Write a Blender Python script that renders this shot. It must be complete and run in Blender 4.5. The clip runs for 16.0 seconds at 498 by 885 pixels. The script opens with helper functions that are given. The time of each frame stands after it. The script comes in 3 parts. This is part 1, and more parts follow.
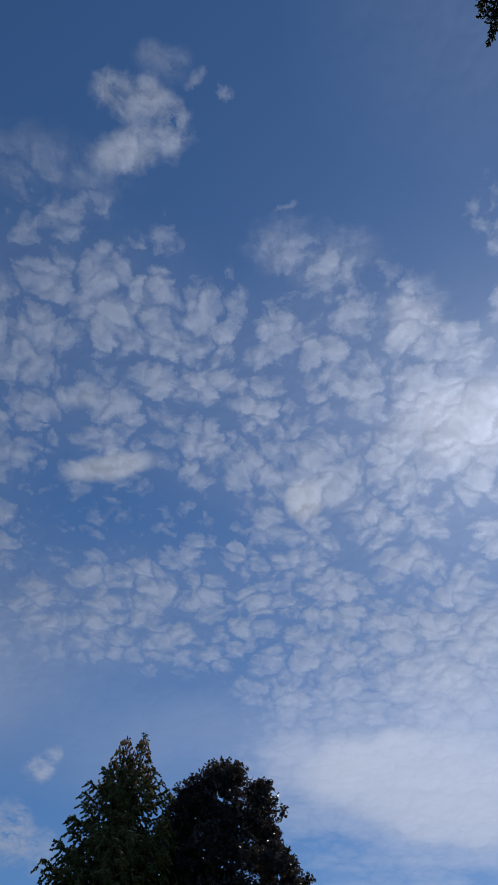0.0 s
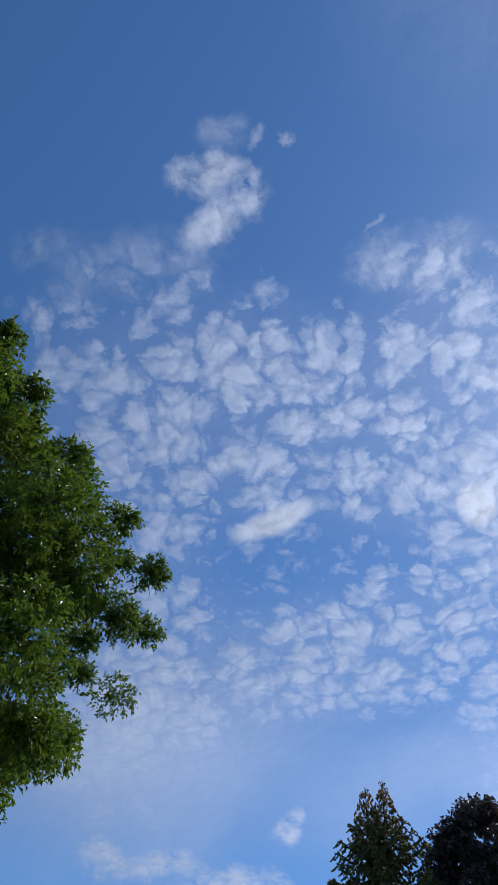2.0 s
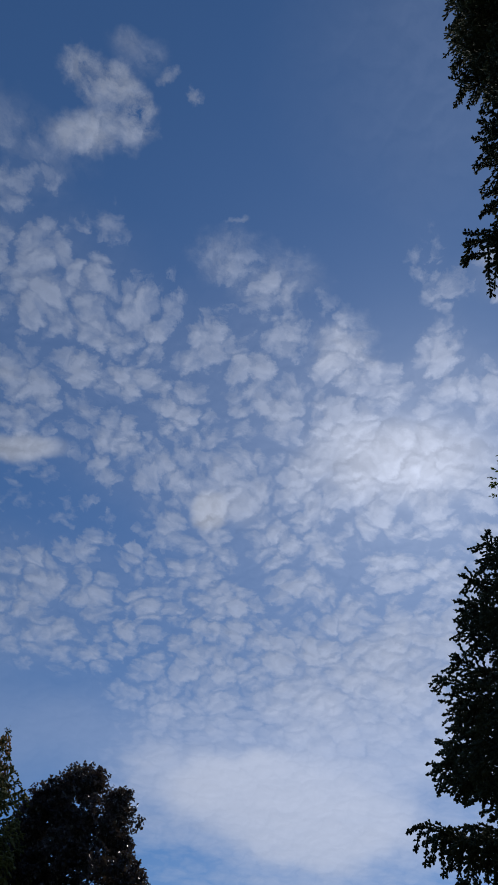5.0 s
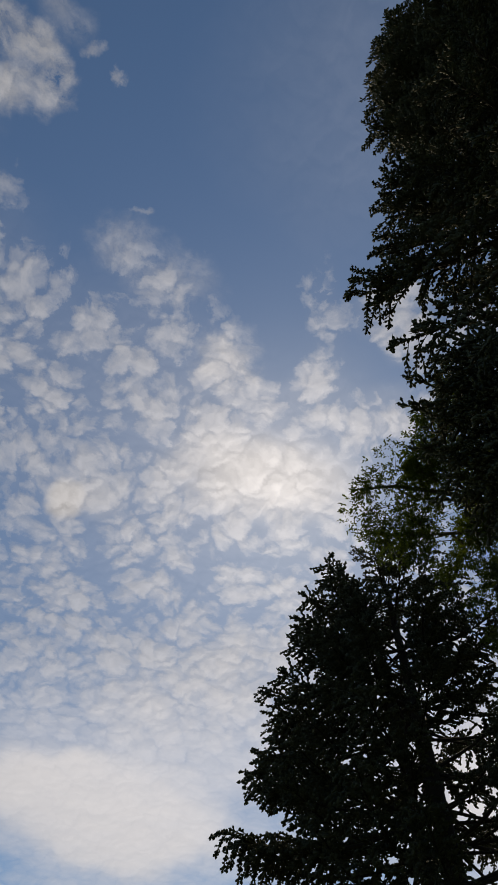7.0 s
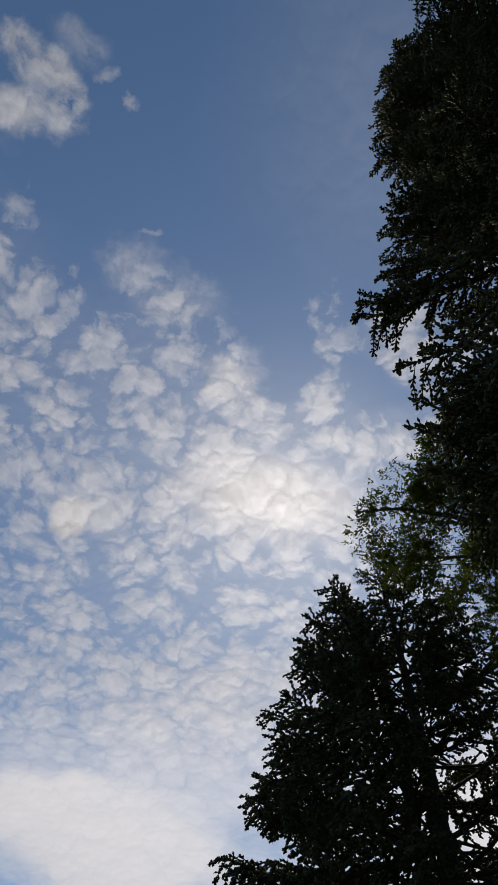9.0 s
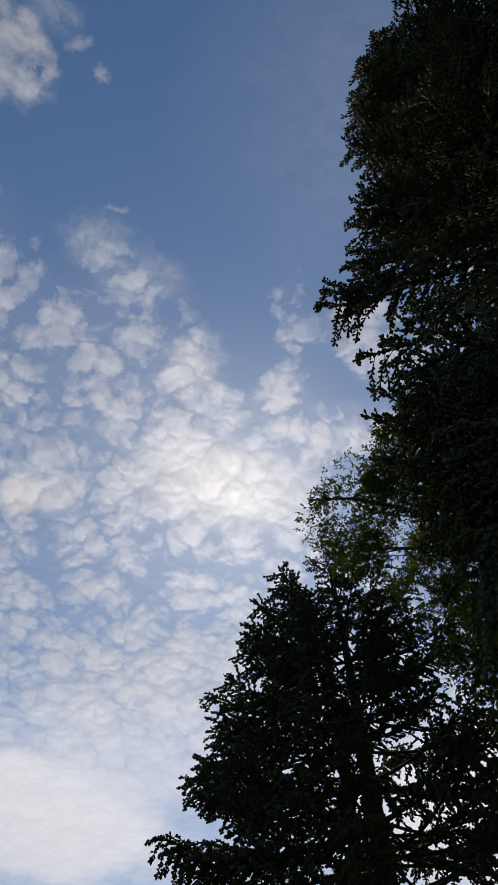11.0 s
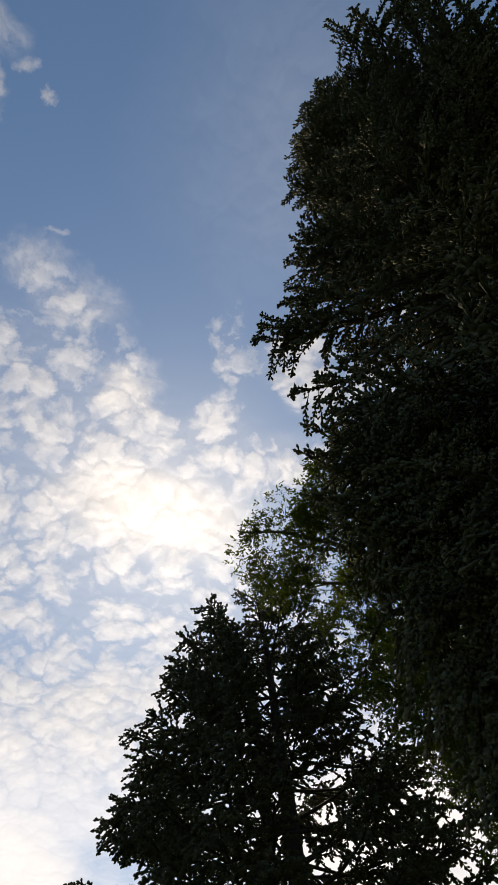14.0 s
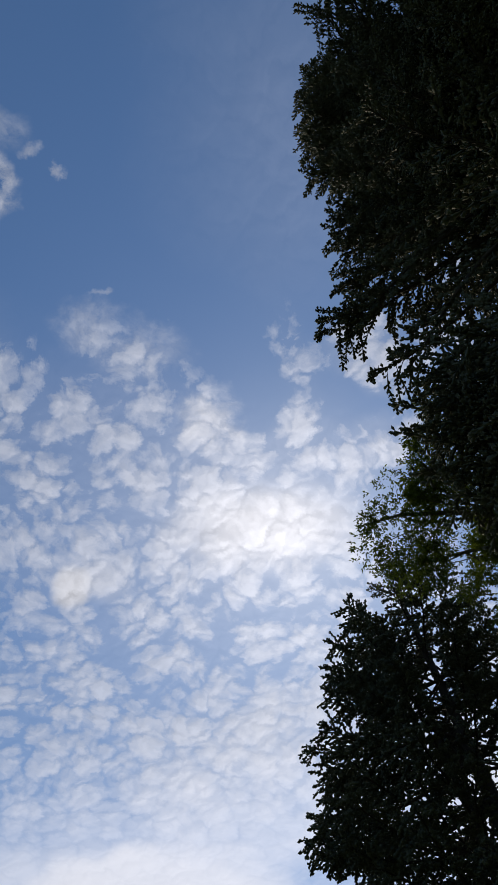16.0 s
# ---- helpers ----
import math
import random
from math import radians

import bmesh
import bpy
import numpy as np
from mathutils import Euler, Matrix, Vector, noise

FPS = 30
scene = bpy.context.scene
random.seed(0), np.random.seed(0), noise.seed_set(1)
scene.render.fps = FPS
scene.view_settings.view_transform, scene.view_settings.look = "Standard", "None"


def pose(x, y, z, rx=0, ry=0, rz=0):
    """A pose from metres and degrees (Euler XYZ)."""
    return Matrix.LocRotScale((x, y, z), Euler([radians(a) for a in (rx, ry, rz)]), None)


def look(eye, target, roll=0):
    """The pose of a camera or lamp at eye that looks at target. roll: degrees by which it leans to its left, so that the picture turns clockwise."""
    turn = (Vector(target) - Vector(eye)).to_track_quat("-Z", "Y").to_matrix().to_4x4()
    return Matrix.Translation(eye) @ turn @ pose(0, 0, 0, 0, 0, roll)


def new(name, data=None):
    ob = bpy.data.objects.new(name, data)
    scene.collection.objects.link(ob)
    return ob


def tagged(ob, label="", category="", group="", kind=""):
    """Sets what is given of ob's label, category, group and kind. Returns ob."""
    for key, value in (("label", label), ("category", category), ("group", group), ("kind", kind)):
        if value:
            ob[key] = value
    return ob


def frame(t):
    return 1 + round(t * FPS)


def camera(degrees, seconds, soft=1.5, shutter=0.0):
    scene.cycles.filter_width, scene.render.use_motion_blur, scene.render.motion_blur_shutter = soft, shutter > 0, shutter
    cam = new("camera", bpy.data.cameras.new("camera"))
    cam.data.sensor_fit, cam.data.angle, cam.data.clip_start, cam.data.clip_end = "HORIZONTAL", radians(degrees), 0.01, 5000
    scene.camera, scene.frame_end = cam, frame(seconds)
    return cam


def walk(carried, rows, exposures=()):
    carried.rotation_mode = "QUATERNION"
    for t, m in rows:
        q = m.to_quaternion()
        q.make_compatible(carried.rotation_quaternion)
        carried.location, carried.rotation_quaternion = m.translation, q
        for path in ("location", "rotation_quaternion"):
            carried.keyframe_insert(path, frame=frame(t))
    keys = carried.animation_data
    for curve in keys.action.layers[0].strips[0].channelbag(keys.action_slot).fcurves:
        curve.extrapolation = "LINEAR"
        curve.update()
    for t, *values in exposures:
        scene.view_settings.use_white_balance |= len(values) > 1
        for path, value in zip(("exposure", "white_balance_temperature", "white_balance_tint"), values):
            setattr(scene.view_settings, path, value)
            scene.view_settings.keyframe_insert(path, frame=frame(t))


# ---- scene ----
cam = camera(40.44, 16.0, soft=1.2)
EYE = 1.7

# seconds, metres from the standing point, then yaw, pitch and roll in degrees
ROWS = [
    (0.0, 0.007, -0.035, -0.084, 0.60, 52.44, 4.60),
    (0.5, -0.020, -0.060, -0.063, 7.58, 54.60, 3.98),
    (1.0, -0.044, -0.071, -0.033, 15.73, 56.10, 2.19),
    (1.5, -0.038, -0.027, 0.025, 24.05, 54.35, 6.72),
    (2.0, -0.033, -0.003, 0.044, 22.23, 54.54, 6.65),
    (2.5, -0.033, 0.029, 0.041, 19.78, 54.39, 8.14),
    (3.0, -0.043, 0.026, 0.037, 16.33, 53.84, 8.51),
    (3.5, -0.037, 0.016, 0.045, 12.87, 53.92, 9.20),
    (4.0, -0.041, 0.010, 0.038, 5.40, 54.21, 8.18),
    (4.5, -0.045, -0.004, 0.034, -3.90, 53.96, 5.69),
    (5.0, -0.032, 0.006, 0.017, -11.17, 53.81, 4.21),
    (5.2, -0.029, 0.002, 0.019, -15.93, 53.57, 5.09),
    (7.3, 0.026, -0.018, -0.019, -31.50, 55.45, -1.88),
    (7.5, 0.007, -0.021, -0.003, -31.85, 56.43, -1.15),
    (8.0, 0.020, -0.022, -0.030, -30.98, 56.81, -1.47),
    (8.2, 0.015, -0.030, -0.034, -30.01, 55.97, -1.55),
    (10.3, 0.001, 0.013, -0.055, -29.20, 56.34, 1.99),
    (10.5, 0.007, 0.014, -0.047, -31.51, 56.84, 0.79),
    (11.0, 0.024, 0.022, -0.044, -35.69, 54.82, -3.07),
    (11.5, 0.030, 0.016, -0.035, -37.64, 55.72, -4.37),
    (12.0, 0.033, 0.011, -0.016, -40.56, 55.46, -5.27),
    (12.5, 0.046, 0.010, -0.012, -45.31, 55.17, -6.96),
    (13.0, 0.050, 0.015, 0.002, -47.26, 56.11, -8.46),
    (13.5, 0.058, 0.022, 0.009, -47.44, 56.02, -9.68),
    (14.0, 0.048, 0.024, 0.013, -46.07, 56.71, -9.49),
    (14.5, 0.040, 0.013, 0.009, -45.84, 57.85, -10.08),
    (15.0, 0.042, 0.018, 0.018, -45.93, 57.56, -12.73),
    (15.5, 0.034, 0.025, 0.048, -40.91, 58.11, -14.36),
    (16.0, 0.013, 0.036, 0.069, -32.50, 58.74, -14.43),
]


def aimed(x, y, z, yaw, pitch, roll):
    return pose(x, y, EYE + z, 0, 0, yaw) @ pose(0, 0, 0, 90 + pitch) @ pose(0, 0, 0, 0, 0, roll)


EXPOSURES = [(0.0, -0.38, 6250, 10), (1.5, 0.33, 6150, 10), (3.5, 0.18, 6200, 10), (5.0, -0.38, 6300, 10), (7.5, 0.0, 8900, 10), (8.2, 0.02, 8850, 10), (10.3, 0.04, 7600, 10), (12.0, 0.28, 9100, 10), (14.5, 0.60, 9700, 10), (15.4, 0.50, 9400, 10), (16.0, 0.24, 7500, 10)]
walk(cam, [(r[0], aimed(*r[1:])) for r in ROWS], EXPOSURES)

# ---------------------------------------------------------------- sky, clouds and sun
SUN_AZ, SUN_EL = 36.5, 49.8


class Nodes:
    def __init__(self, tree):
        self.tree = tree
        tree.nodes.clear()

    def add(self, kind, settings=None, inputs=None):
        n = self.tree.nodes.new(kind)
        for key, value in (settings or {}).items():
            setattr(n, key, value)
        for key, value in (inputs or {}).items():
            self.feed(n.inputs[key], value)
        return n

    def feed(self, socket, value):
        if isinstance(value, bpy.types.NodeSocket):
            self.tree.links.new(value, socket)
        else:
            socket.default_value = value

    def math(self, op, a, b=0.0, c=0.0, clamp=False):
        n = self.add("ShaderNodeMath", {"operation": op, "use_clamp": clamp})
        for s, v in zip(n.inputs, (a, b, c)):
            self.feed(s, v)
        return n.outputs[0]

    def vec(self, op, a, b=(0, 0, 0)):
        n = self.add("ShaderNodeVectorMath", {"operation": op})
        self.feed(n.inputs[0], a)
        if op == "SCALE":
            self.feed(n.inputs[3], b)
        else:
            self.feed(n.inputs[1], b)
        return n.outputs["Value"] if op in ("DOT_PRODUCT", "LENGTH") else n.outputs[0]

    def noise(self, v, scale, detail=4.0, rough=0.55, distortion=0.0, dims="3D", w=0.0):
        n = self.add("ShaderNodeTexNoise", {"noise_dimensions": dims}, {"Scale": scale, "Detail": detail, "Roughness": rough, "Distortion": distortion})
        if v is not None:
            self.feed(n.inputs["Vector"], v)
        if dims == "4D":
            self.feed(n.inputs["W"], w)
        return n

    def ramp(self, v, a, b, lo=0.0, hi=1.0, smooth=True):
        n = self.add("ShaderNodeMapRange", {"interpolation_type": "SMOOTHSTEP" if smooth else "LINEAR"})
        for s, x in zip(n.inputs[:5], (v, a, b, lo, hi)):
            self.feed(s, x)
        return n.outputs[0]

    def mix(self, f, a, b, blend="MIX"):
        n = self.add("ShaderNodeMix", {"data_type": "RGBA", "blend_type": blend})
        self.feed(n.inputs[0], f)
        self.feed(n.inputs[6], a)
        self.feed(n.inputs[7], b)
        return n.outputs[2]


world = bpy.data.worlds.new("sky")
scene.world = world
world.use_nodes = True
nd = Nodes(world.node_tree)
sky = nd.add("ShaderNodeTexSky", {"sky_type": "NISHITA", "sun_disc": False, "sun_elevation": radians(SUN_EL), "sun_rotation": radians(SUN_AZ),
                                  "altitude": 200.0, "air_density": 1.0, "dust_density": 0.26, "ozone_density": 4.0}).outputs[0]
way = nd.add("ShaderNodeTexCoord").outputs["Generated"]
split = nd.add("ShaderNodeSeparateXYZ", None, {0: way})
high = nd.math("MAXIMUM", split.outputs[2], 0.0)


def on_dome(lift, scale):
    """The sky's directions laid flat; a smaller lift crowds the pattern more towards the horizon."""
    f = nd.math("DIVIDE", scale, nd.math("ADD", high, lift))
    return nd.add("ShaderNodeCombineXYZ", None, {0: nd.math("MULTIPLY", split.outputs[0], f), 1: nd.math("MULTIPLY", split.outputs[1], f), 2: 0.0}).outputs[0]


def wander(v, scale, detail, amount, rough=0.55):
    """v, pushed about by noise."""
    push = nd.vec("SUBTRACT", nd.noise(v, scale, detail, rough).outputs["Color"], (0.5, 0.5, 0.5))
    return nd.vec("ADD", v, nd.vec("SCALE", push, amount))


def place_of(az, el):
    """A direction (degrees clockwise from +y, degrees up) on the flat dome."""
    r = 2 * math.cos(radians(el)) / (1 + math.sin(radians(el)))
    return r * math.sin(radians(az)), r * math.cos(radians(az))


# azimuth, elevation, reach along, reach across, turn, weight
BANKS = [
    (3.0, 52.2, 0.382, 0.448, -3, 0.76),  # the wide field of small puffs
    (-37.9, 53.4, 0.383, 0.376, 5, 0.95),  # its fainter western part
    (-18.9, 58.3, 0.231, 0.251, 3, 0.35),
    (13.2, 57.3, 0.286, 0.276, -30, 0.40),  # eastern part, up to the clear sky
    (30.9, 52.3, 0.347, 0.190, -26, 0.62),  # cloud round the sun
    (31.6, 51.8, 0.195, 0.097, -20, 0.85),
    (42.9, 56.0, 0.159, 0.090, -44, 0.45),
    (22.6, 42.3, 0.411, 0.242, -32, 0.50),  # puffs below the sun
    (21.2, 28.2, 0.588, 0.365, -33, 1.50),  # closing to a sheet lower down
    (30.7, 36.6, 0.167, 0.103, -32, 0.30),
    (3.2, 36.4, 0.422, 0.222, -10, 0.48),  # lower field
    (20.6, 34.8, 0.288, 0.243, -16, 0.38),
    (-14.3, 37.3, 0.297, 0.191, -2, 0.75),
    (-31.7, 36.8, 0.259, 0.262, 8, 0.75),
    (-31.1, 28.4, 0.263, 0.188, 18, 0.62),  # haze in the west
]
LOW_AND_GAPS = [
    (16.9, 25.4, 0.313, 0.112, -9, 1.90),  # the bank over the maple
    (6.4, 26.6, 0.233, 0.075, -14, 0.55),
    (19.6, 21.9, 0.178, 0.057, 6, 0.55),
    (49.2, 31.1, 0.586, 0.448, -48, 1.15),  # sheets on behind the trees
    (71.8, 55.6, 0.247, 0.340, -44, 0.50),
    (55.6, 23.5, 0.433, 0.254, -51, 2.00),
    (57.2, 62.6, 0.083, 0.058, -34, 1.25),  # puffs beside the tall spruce
    (59.4, 58.9, 0.075, 0.051, -35, 1.25),
    (51.0, 54.6, 0.083, 0.067, -55, 1.00),
    (43.9, 64.1, 0.086, 0.140, -22, 0.44),  # small puffs in a column
    (39.9, 59.4, 0.071, 0.044, -52, 0.45),
    (8.7, 22.2, 0.155, 0.035, -8, -0.30),  # under the bank
    (-5.8, 44.6, 0.262, 0.086, 5, -0.22),  # gaps: the lane through the field
    (-11.2, 29.2, 0.306, 0.105, -2, -0.40),  # clear band above the spruce
    (35.6, 62.5, 0.066, 0.082, -32, -0.55),  # beside the east edge
    (11.6, 30.4, 0.144, 0.052, -15, -0.45),  # over the low bank
]
WISPS = [
    (-41.2, 75.0, 0.043, 0.032, 5, 1.00),  # torn wisp high up
    (-49.9, 73.6, 0.035, 0.021, 5, 0.75),
    (-30.7, 74.6, 0.034, 0.048, -14, 0.80),
    (-38.2, 71.4, 0.067, 0.042, -25, 0.80),
    (-45.1, 77.8, 0.044, 0.032, 5, 0.22),
    (-33.2, 78.4, 0.021, 0.011, -18, 0.45),
    (-19.5, 78.7, 0.011, 0.011, 5, 0.40),
    (-40.4, 67.6, 0.090, 0.053, -14, 0.13),
    (-52.8, 64.4, 0.153, 0.052, -4, 0.17),
    (-63.7, 62.2, 0.061, 0.044, 7, 0.17),
    (4.4, 71.8, 0.020, 0.009, -16, 0.30),  # dash over the field
    (0.8, 68.8, 0.059, 0.045, -53, 0.30),  # tufts on the north edge
    (14.3, 67.8, 0.098, 0.052, -5, 0.24),
    (26.5, 61.1, 0.070, 0.061, -90, 0.62),
]
BRIGHT = [
    (32.0, 51.6, 0.200, 0.085, -21, 1.50),  # thick cloud before the sun
    (-17.9, 48.1, 0.093, 0.027, -10, 2.30),  # bright streak
    (-24.7, 52.6, 0.046, 0.024, -9, 0.62),
    (6.8, 47.7, 0.036, 0.041, -2, 3.60),  # round white puff
    (10.3, 48.4, 0.062, 0.046, -3, 0.40),
]
LOW_WISPS = [
    (-15.2, 25.1, 0.033, 0.038, 6, 0.62),  # low wisps
    (-25.8, 21.9, 0.120, 0.030, 16, 0.55),
    (-18.3, 20.5, 0.175, 0.057, 23, 0.85),
    (-29.6, 22.0, 0.068, 0.026, 29, 0.62),
]
VEILS = [
    (-24.9, 29.8, 0.519, 0.247, 4, 0.25),  # thin haze, low in the west and north
    (1.9, 29.2, 0.509, 0.124, -11, 0.22),
    (-31.0, 28.1, 0.324, 0.244, 18, 0.26),
    (30.1, 50.9, 0.383, 0.270, -34, 0.08),  # round the sun
    (90.8, 76.6, 0.288, 0.305, -32, 0.11),  # over the tall spruce
]


def patches(rows, where, start=0.0):
    total = start
    for az, el, along, across, turn, weight in rows:
        x, y = place_of(az, el)
        spot = nd.add("ShaderNodeMapping", {"vector_type": "TEXTURE"}, {"Vector": where, "Location": (x, y, 0), "Rotation": (0, 0, radians(turn)), "Scale": (along, across, 1)}).outputs[0]
        total = nd.math("MULTIPLY_ADD", nd.ramp(nd.vec("LENGTH", spot), 1.05, 0.1), weight, total)
    return total


dome = on_dome(1.0, 2.0)
cover = patches(LOW_AND_GAPS, wander(dome, 7.0, 5.0, 0.085), patches(BANKS, wander(dome, 5.0, 5.0, 0.13), -0.62))
thick = nd.ramp(cover, 0.75, 1.9)                   # where puffs crowd, the layer thickens slowly
cover = nd.math("MINIMUM", cover, nd.math("MULTIPLY_ADD", cover, 0.20, 0.29))
torn = patches(WISPS + LOW_WISPS, wander(dome, 14.0, 5.0, 0.085, 0.62))
bright = patches(BRIGHT, wander(dome, 24.0, 5.0, 0.020, 0.6))

# puffs: heaps of rounded heads at three sizes, broken up by drifting noise
grain = on_dome(0.20, 1.2)
grain = wander(wander(grain, 4.0, 2.0, 0.07), 17.0, 6.0, 0.066, 0.66)
toward_sun = (0.011 * math.sin(radians(SUN_AZ)), 0.011 * math.cos(radians(SUN_AZ)), 0.0)


def heads(v):
    """Rounded heads at three sizes, with narrow creases between those of the two larger."""
    total = 0.0
    for scale, size, crease, shift in ((10.2, 0.90, 0.15, 0.0), (20.5, 0.62, 0.14, 3.7), (47.0, 0.42, 0.0, 8.1)):
        at_ = nd.vec("ADD", v, (shift, shift, 0.0))
        d = nd.add("ShaderNodeTexVoronoi", {"feature": "F1", "voronoi_dimensions": "2D"}, {"Vector": at_, "Scale": scale}).outputs["Distance"]
        total = nd.math("ADD", total, nd.math("MULTIPLY_ADD", d, -size, 0.42 * size))
        if crease:
            e = nd.add("ShaderNodeTexVoronoi", {"feature": "DISTANCE_TO_EDGE", "voronoi_dimensions": "2D"}, {"Vector": at_, "Scale": scale}).outputs["Distance"]
            total = nd.math("ADD", total, nd.math("MULTIPLY_ADD", nd.ramp(e, 0.0, 0.17), crease, -0.62 * crease))
    return total


head = heads(grain)
head_beyond = heads(nd.vec("ADD", grain, toward_sun))
fray = nd.math("MULTIPLY_ADD", nd.noise(grain, 44.0, 6.0, 0.64).outputs["Fac"], 1.2, -0.60)
drift = nd.math("MULTIPLY_ADD", nd.noise(grain, 5.5, 7.0, 0.58).outputs["Fac"], 0.7, nd.math("SUBTRACT", fray, 0.35))
low = nd.ramp(split.outputs[2], 0.62, 0.46)          # towards the horizon the puffs merge into streaked sheets
relief = nd.math("MULTIPLY", nd.math("ADD", nd.math("MULTIPLY", head, 1.8), nd.math("MULTIPLY_ADD", nd.noise(grain, 16.0, 8.0, 0.64).outputs["Fac"], 2.0, nd.math("SUBTRACT", drift, 1.0))), nd.math("MULTIPLY", nd.math("MULTIPLY_ADD", low, -0.85, 1.0), nd.math("MULTIPLY_ADD", thick, -0.15, 1.0)))
streaks = nd.math("MULTIPLY_ADD", nd.noise(nd.vec("MULTIPLY", wander(on_dome(0.02, 1.0), 3.0, 4.0, 0.2), (1.4, 3.6, 1.0)), 1.2, 6.0, 0.55).outputs["Fac"], 2.4, -1.2)
relief = nd.math("MULTIPLY", relief, nd.ramp(cover, -0.58, -0.1))
body = nd.math("ADD", nd.math("ADD", cover, relief), nd.math("MULTIPLY", streaks, nd.math("MULTIPLY", low, 0.85)))
shred = nd.math("MULTIPLY_ADD", nd.noise(grain, 26.0, 6.0, 0.62).outputs["Fac"], 2.2, -1.1)
wisp = nd.math("MULTIPLY", torn, nd.math("ADD", nd.math("MULTIPLY_ADD", head, 0.50, 0.72), nd.math("MULTIPLY", shred, 1.5)))
solid = nd.math("MULTIPLY", bright, nd.math("MULTIPLY_ADD", shred, 0.25, 1.0))
depth = nd.math("ADD", nd.math("ADD", nd.ramp(body, -0.16, 1.22, 0.0, 0.66, False), nd.math("MULTIPLY", thick, 0.80)), nd.math("MAXIMUM", nd.math("MULTIPLY", wisp, 1.3), 0.0))
depth = nd.math("ADD", depth, nd.math("MAXIMUM", solid, 0.0))
veil = nd.math("MULTIPLY_ADD", nd.ramp(cover, -0.45, 0.4), 0.12, patches(VEILS, wander(dome, 5.0, 5.0, 0.16)))
alpha = nd.math("SUBTRACT", 1.0, nd.math("EXPONENT", nd.math("MULTIPLY", nd.math("ADD", depth, veil), -1.30)))

sun_way = Vector((math.sin(radians(SUN_AZ)) * math.cos(radians(SUN_EL)), math.cos(radians(SUN_AZ)) * math.cos(radians(SUN_EL)), math.sin(radians(SUN_EL))))
near_sun = nd.math("MAXIMUM", nd.vec("DOT_PRODUCT", way, tuple(sun_way)), 0.0)
glow = nd.math("ADD", nd.math("MULTIPLY", nd.math("POWER", near_sun, 50.0), 0.52), nd.math("MULTIPLY", nd.math("POWER", near_sun, 2.0), 0.90))
# heads turned to the sun are brighter, the hollows between them greyer
rim = nd.math("MULTIPLY", nd.math("SUBTRACT", head, head_beyond), 0.30)
form = nd.math("ADD", rim, nd.math("MULTIPLY", head, 0.10))
form = nd.math("MULTIPLY_ADD", nd.math("MULTIPLY", form, nd.math("MULTIPLY_ADD", low, -0.7, 1.0)), nd.math("MULTIPLY_ADD", thick, -0.3, 1.0), 1.0)
# sunlight through the cloud is white, the sky's light on it is bluer
shine = nd.vec("SCALE", (0.885, 0.92, 1.065), nd.math("MULTIPLY", glow, nd.math("MULTIPLY_ADD", low, 0.80, 1.0)))
cloud = nd.vec("SCALE", nd.vec("ADD", shine, (0.222, 0.292, 0.43)), form)
CLOUD_LEVEL = 5.0
cloud = nd.vec("SCALE", cloud, CLOUD_LEVEL)
colour = nd.mix(alpha, nd.vec("MULTIPLY", nd.add("ShaderNodeHueSaturation", None, {"Color": sky, "Saturation": 1.10}).outputs[0], (0.785, 0.91, 1.0)), cloud)
back = nd.add("ShaderNodeBackground", None, {"Color": colour, "Strength": 0.10})
nd.add("ShaderNodeOutputWorld", None, {0: back.outputs[0]})
world.cycles.sampling_method = "MANUAL"
world.cycles.sample_map_resolution = 512

sun = new("sun", bpy.data.lights.new("sun", "SUN"))
sun.data.energy, sun.data.angle, sun.data.color = 2.8, radians(3.0), (1.0, 0.95, 0.88)
sun.matrix_world = look(tuple(sun_way * 60), (0, 0, 0))

# ---------------------------------------------------------------- materials
def material(name):
    m = bpy.data.materials.new(name)
    m.use_nodes = True
    return m, Nodes(m.node_tree)


def foliage(name, dark, light, rough=0.5, passing=0.3, gloss=0.35):
    """Leaves: a colour that wanders from leaf to leaf and over the crown, some light passing through."""
    m, n = material(name)
    spot = n.add("ShaderNodeNewGeometry")
    large = n.noise(spot.outputs["Position"], 0.9, 3.0).outputs["Fac"]
    each = spot.outputs["Random Per Island"]
    f = n.math("ADD", n.math("MULTIPLY", each, 0.55), n.math("MULTIPLY_ADD", large, 0.9, -0.22), clamp=True)
    c = n.mix(f, (*dark, 1), (*light, 1))
    p = n.add("ShaderNodeBsdfPrincipled", None, {"Base Color": c, "Roughness": rough, "Specular IOR Level": gloss})
    t = n.add("ShaderNodeBsdfTranslucent", None, {"Color": n.mix(0.5, c, (light[0] * 1.2, light[1] * 1.3, light[2] * 0.5, 1))})
    mixed = n.add("ShaderNodeMixShader", None, {0: passing, 1: p.outputs[0], 2: t.outputs[0]})
    n.add("ShaderNodeOutputMaterial", None, {0: mixed.outputs[0]})
    return m


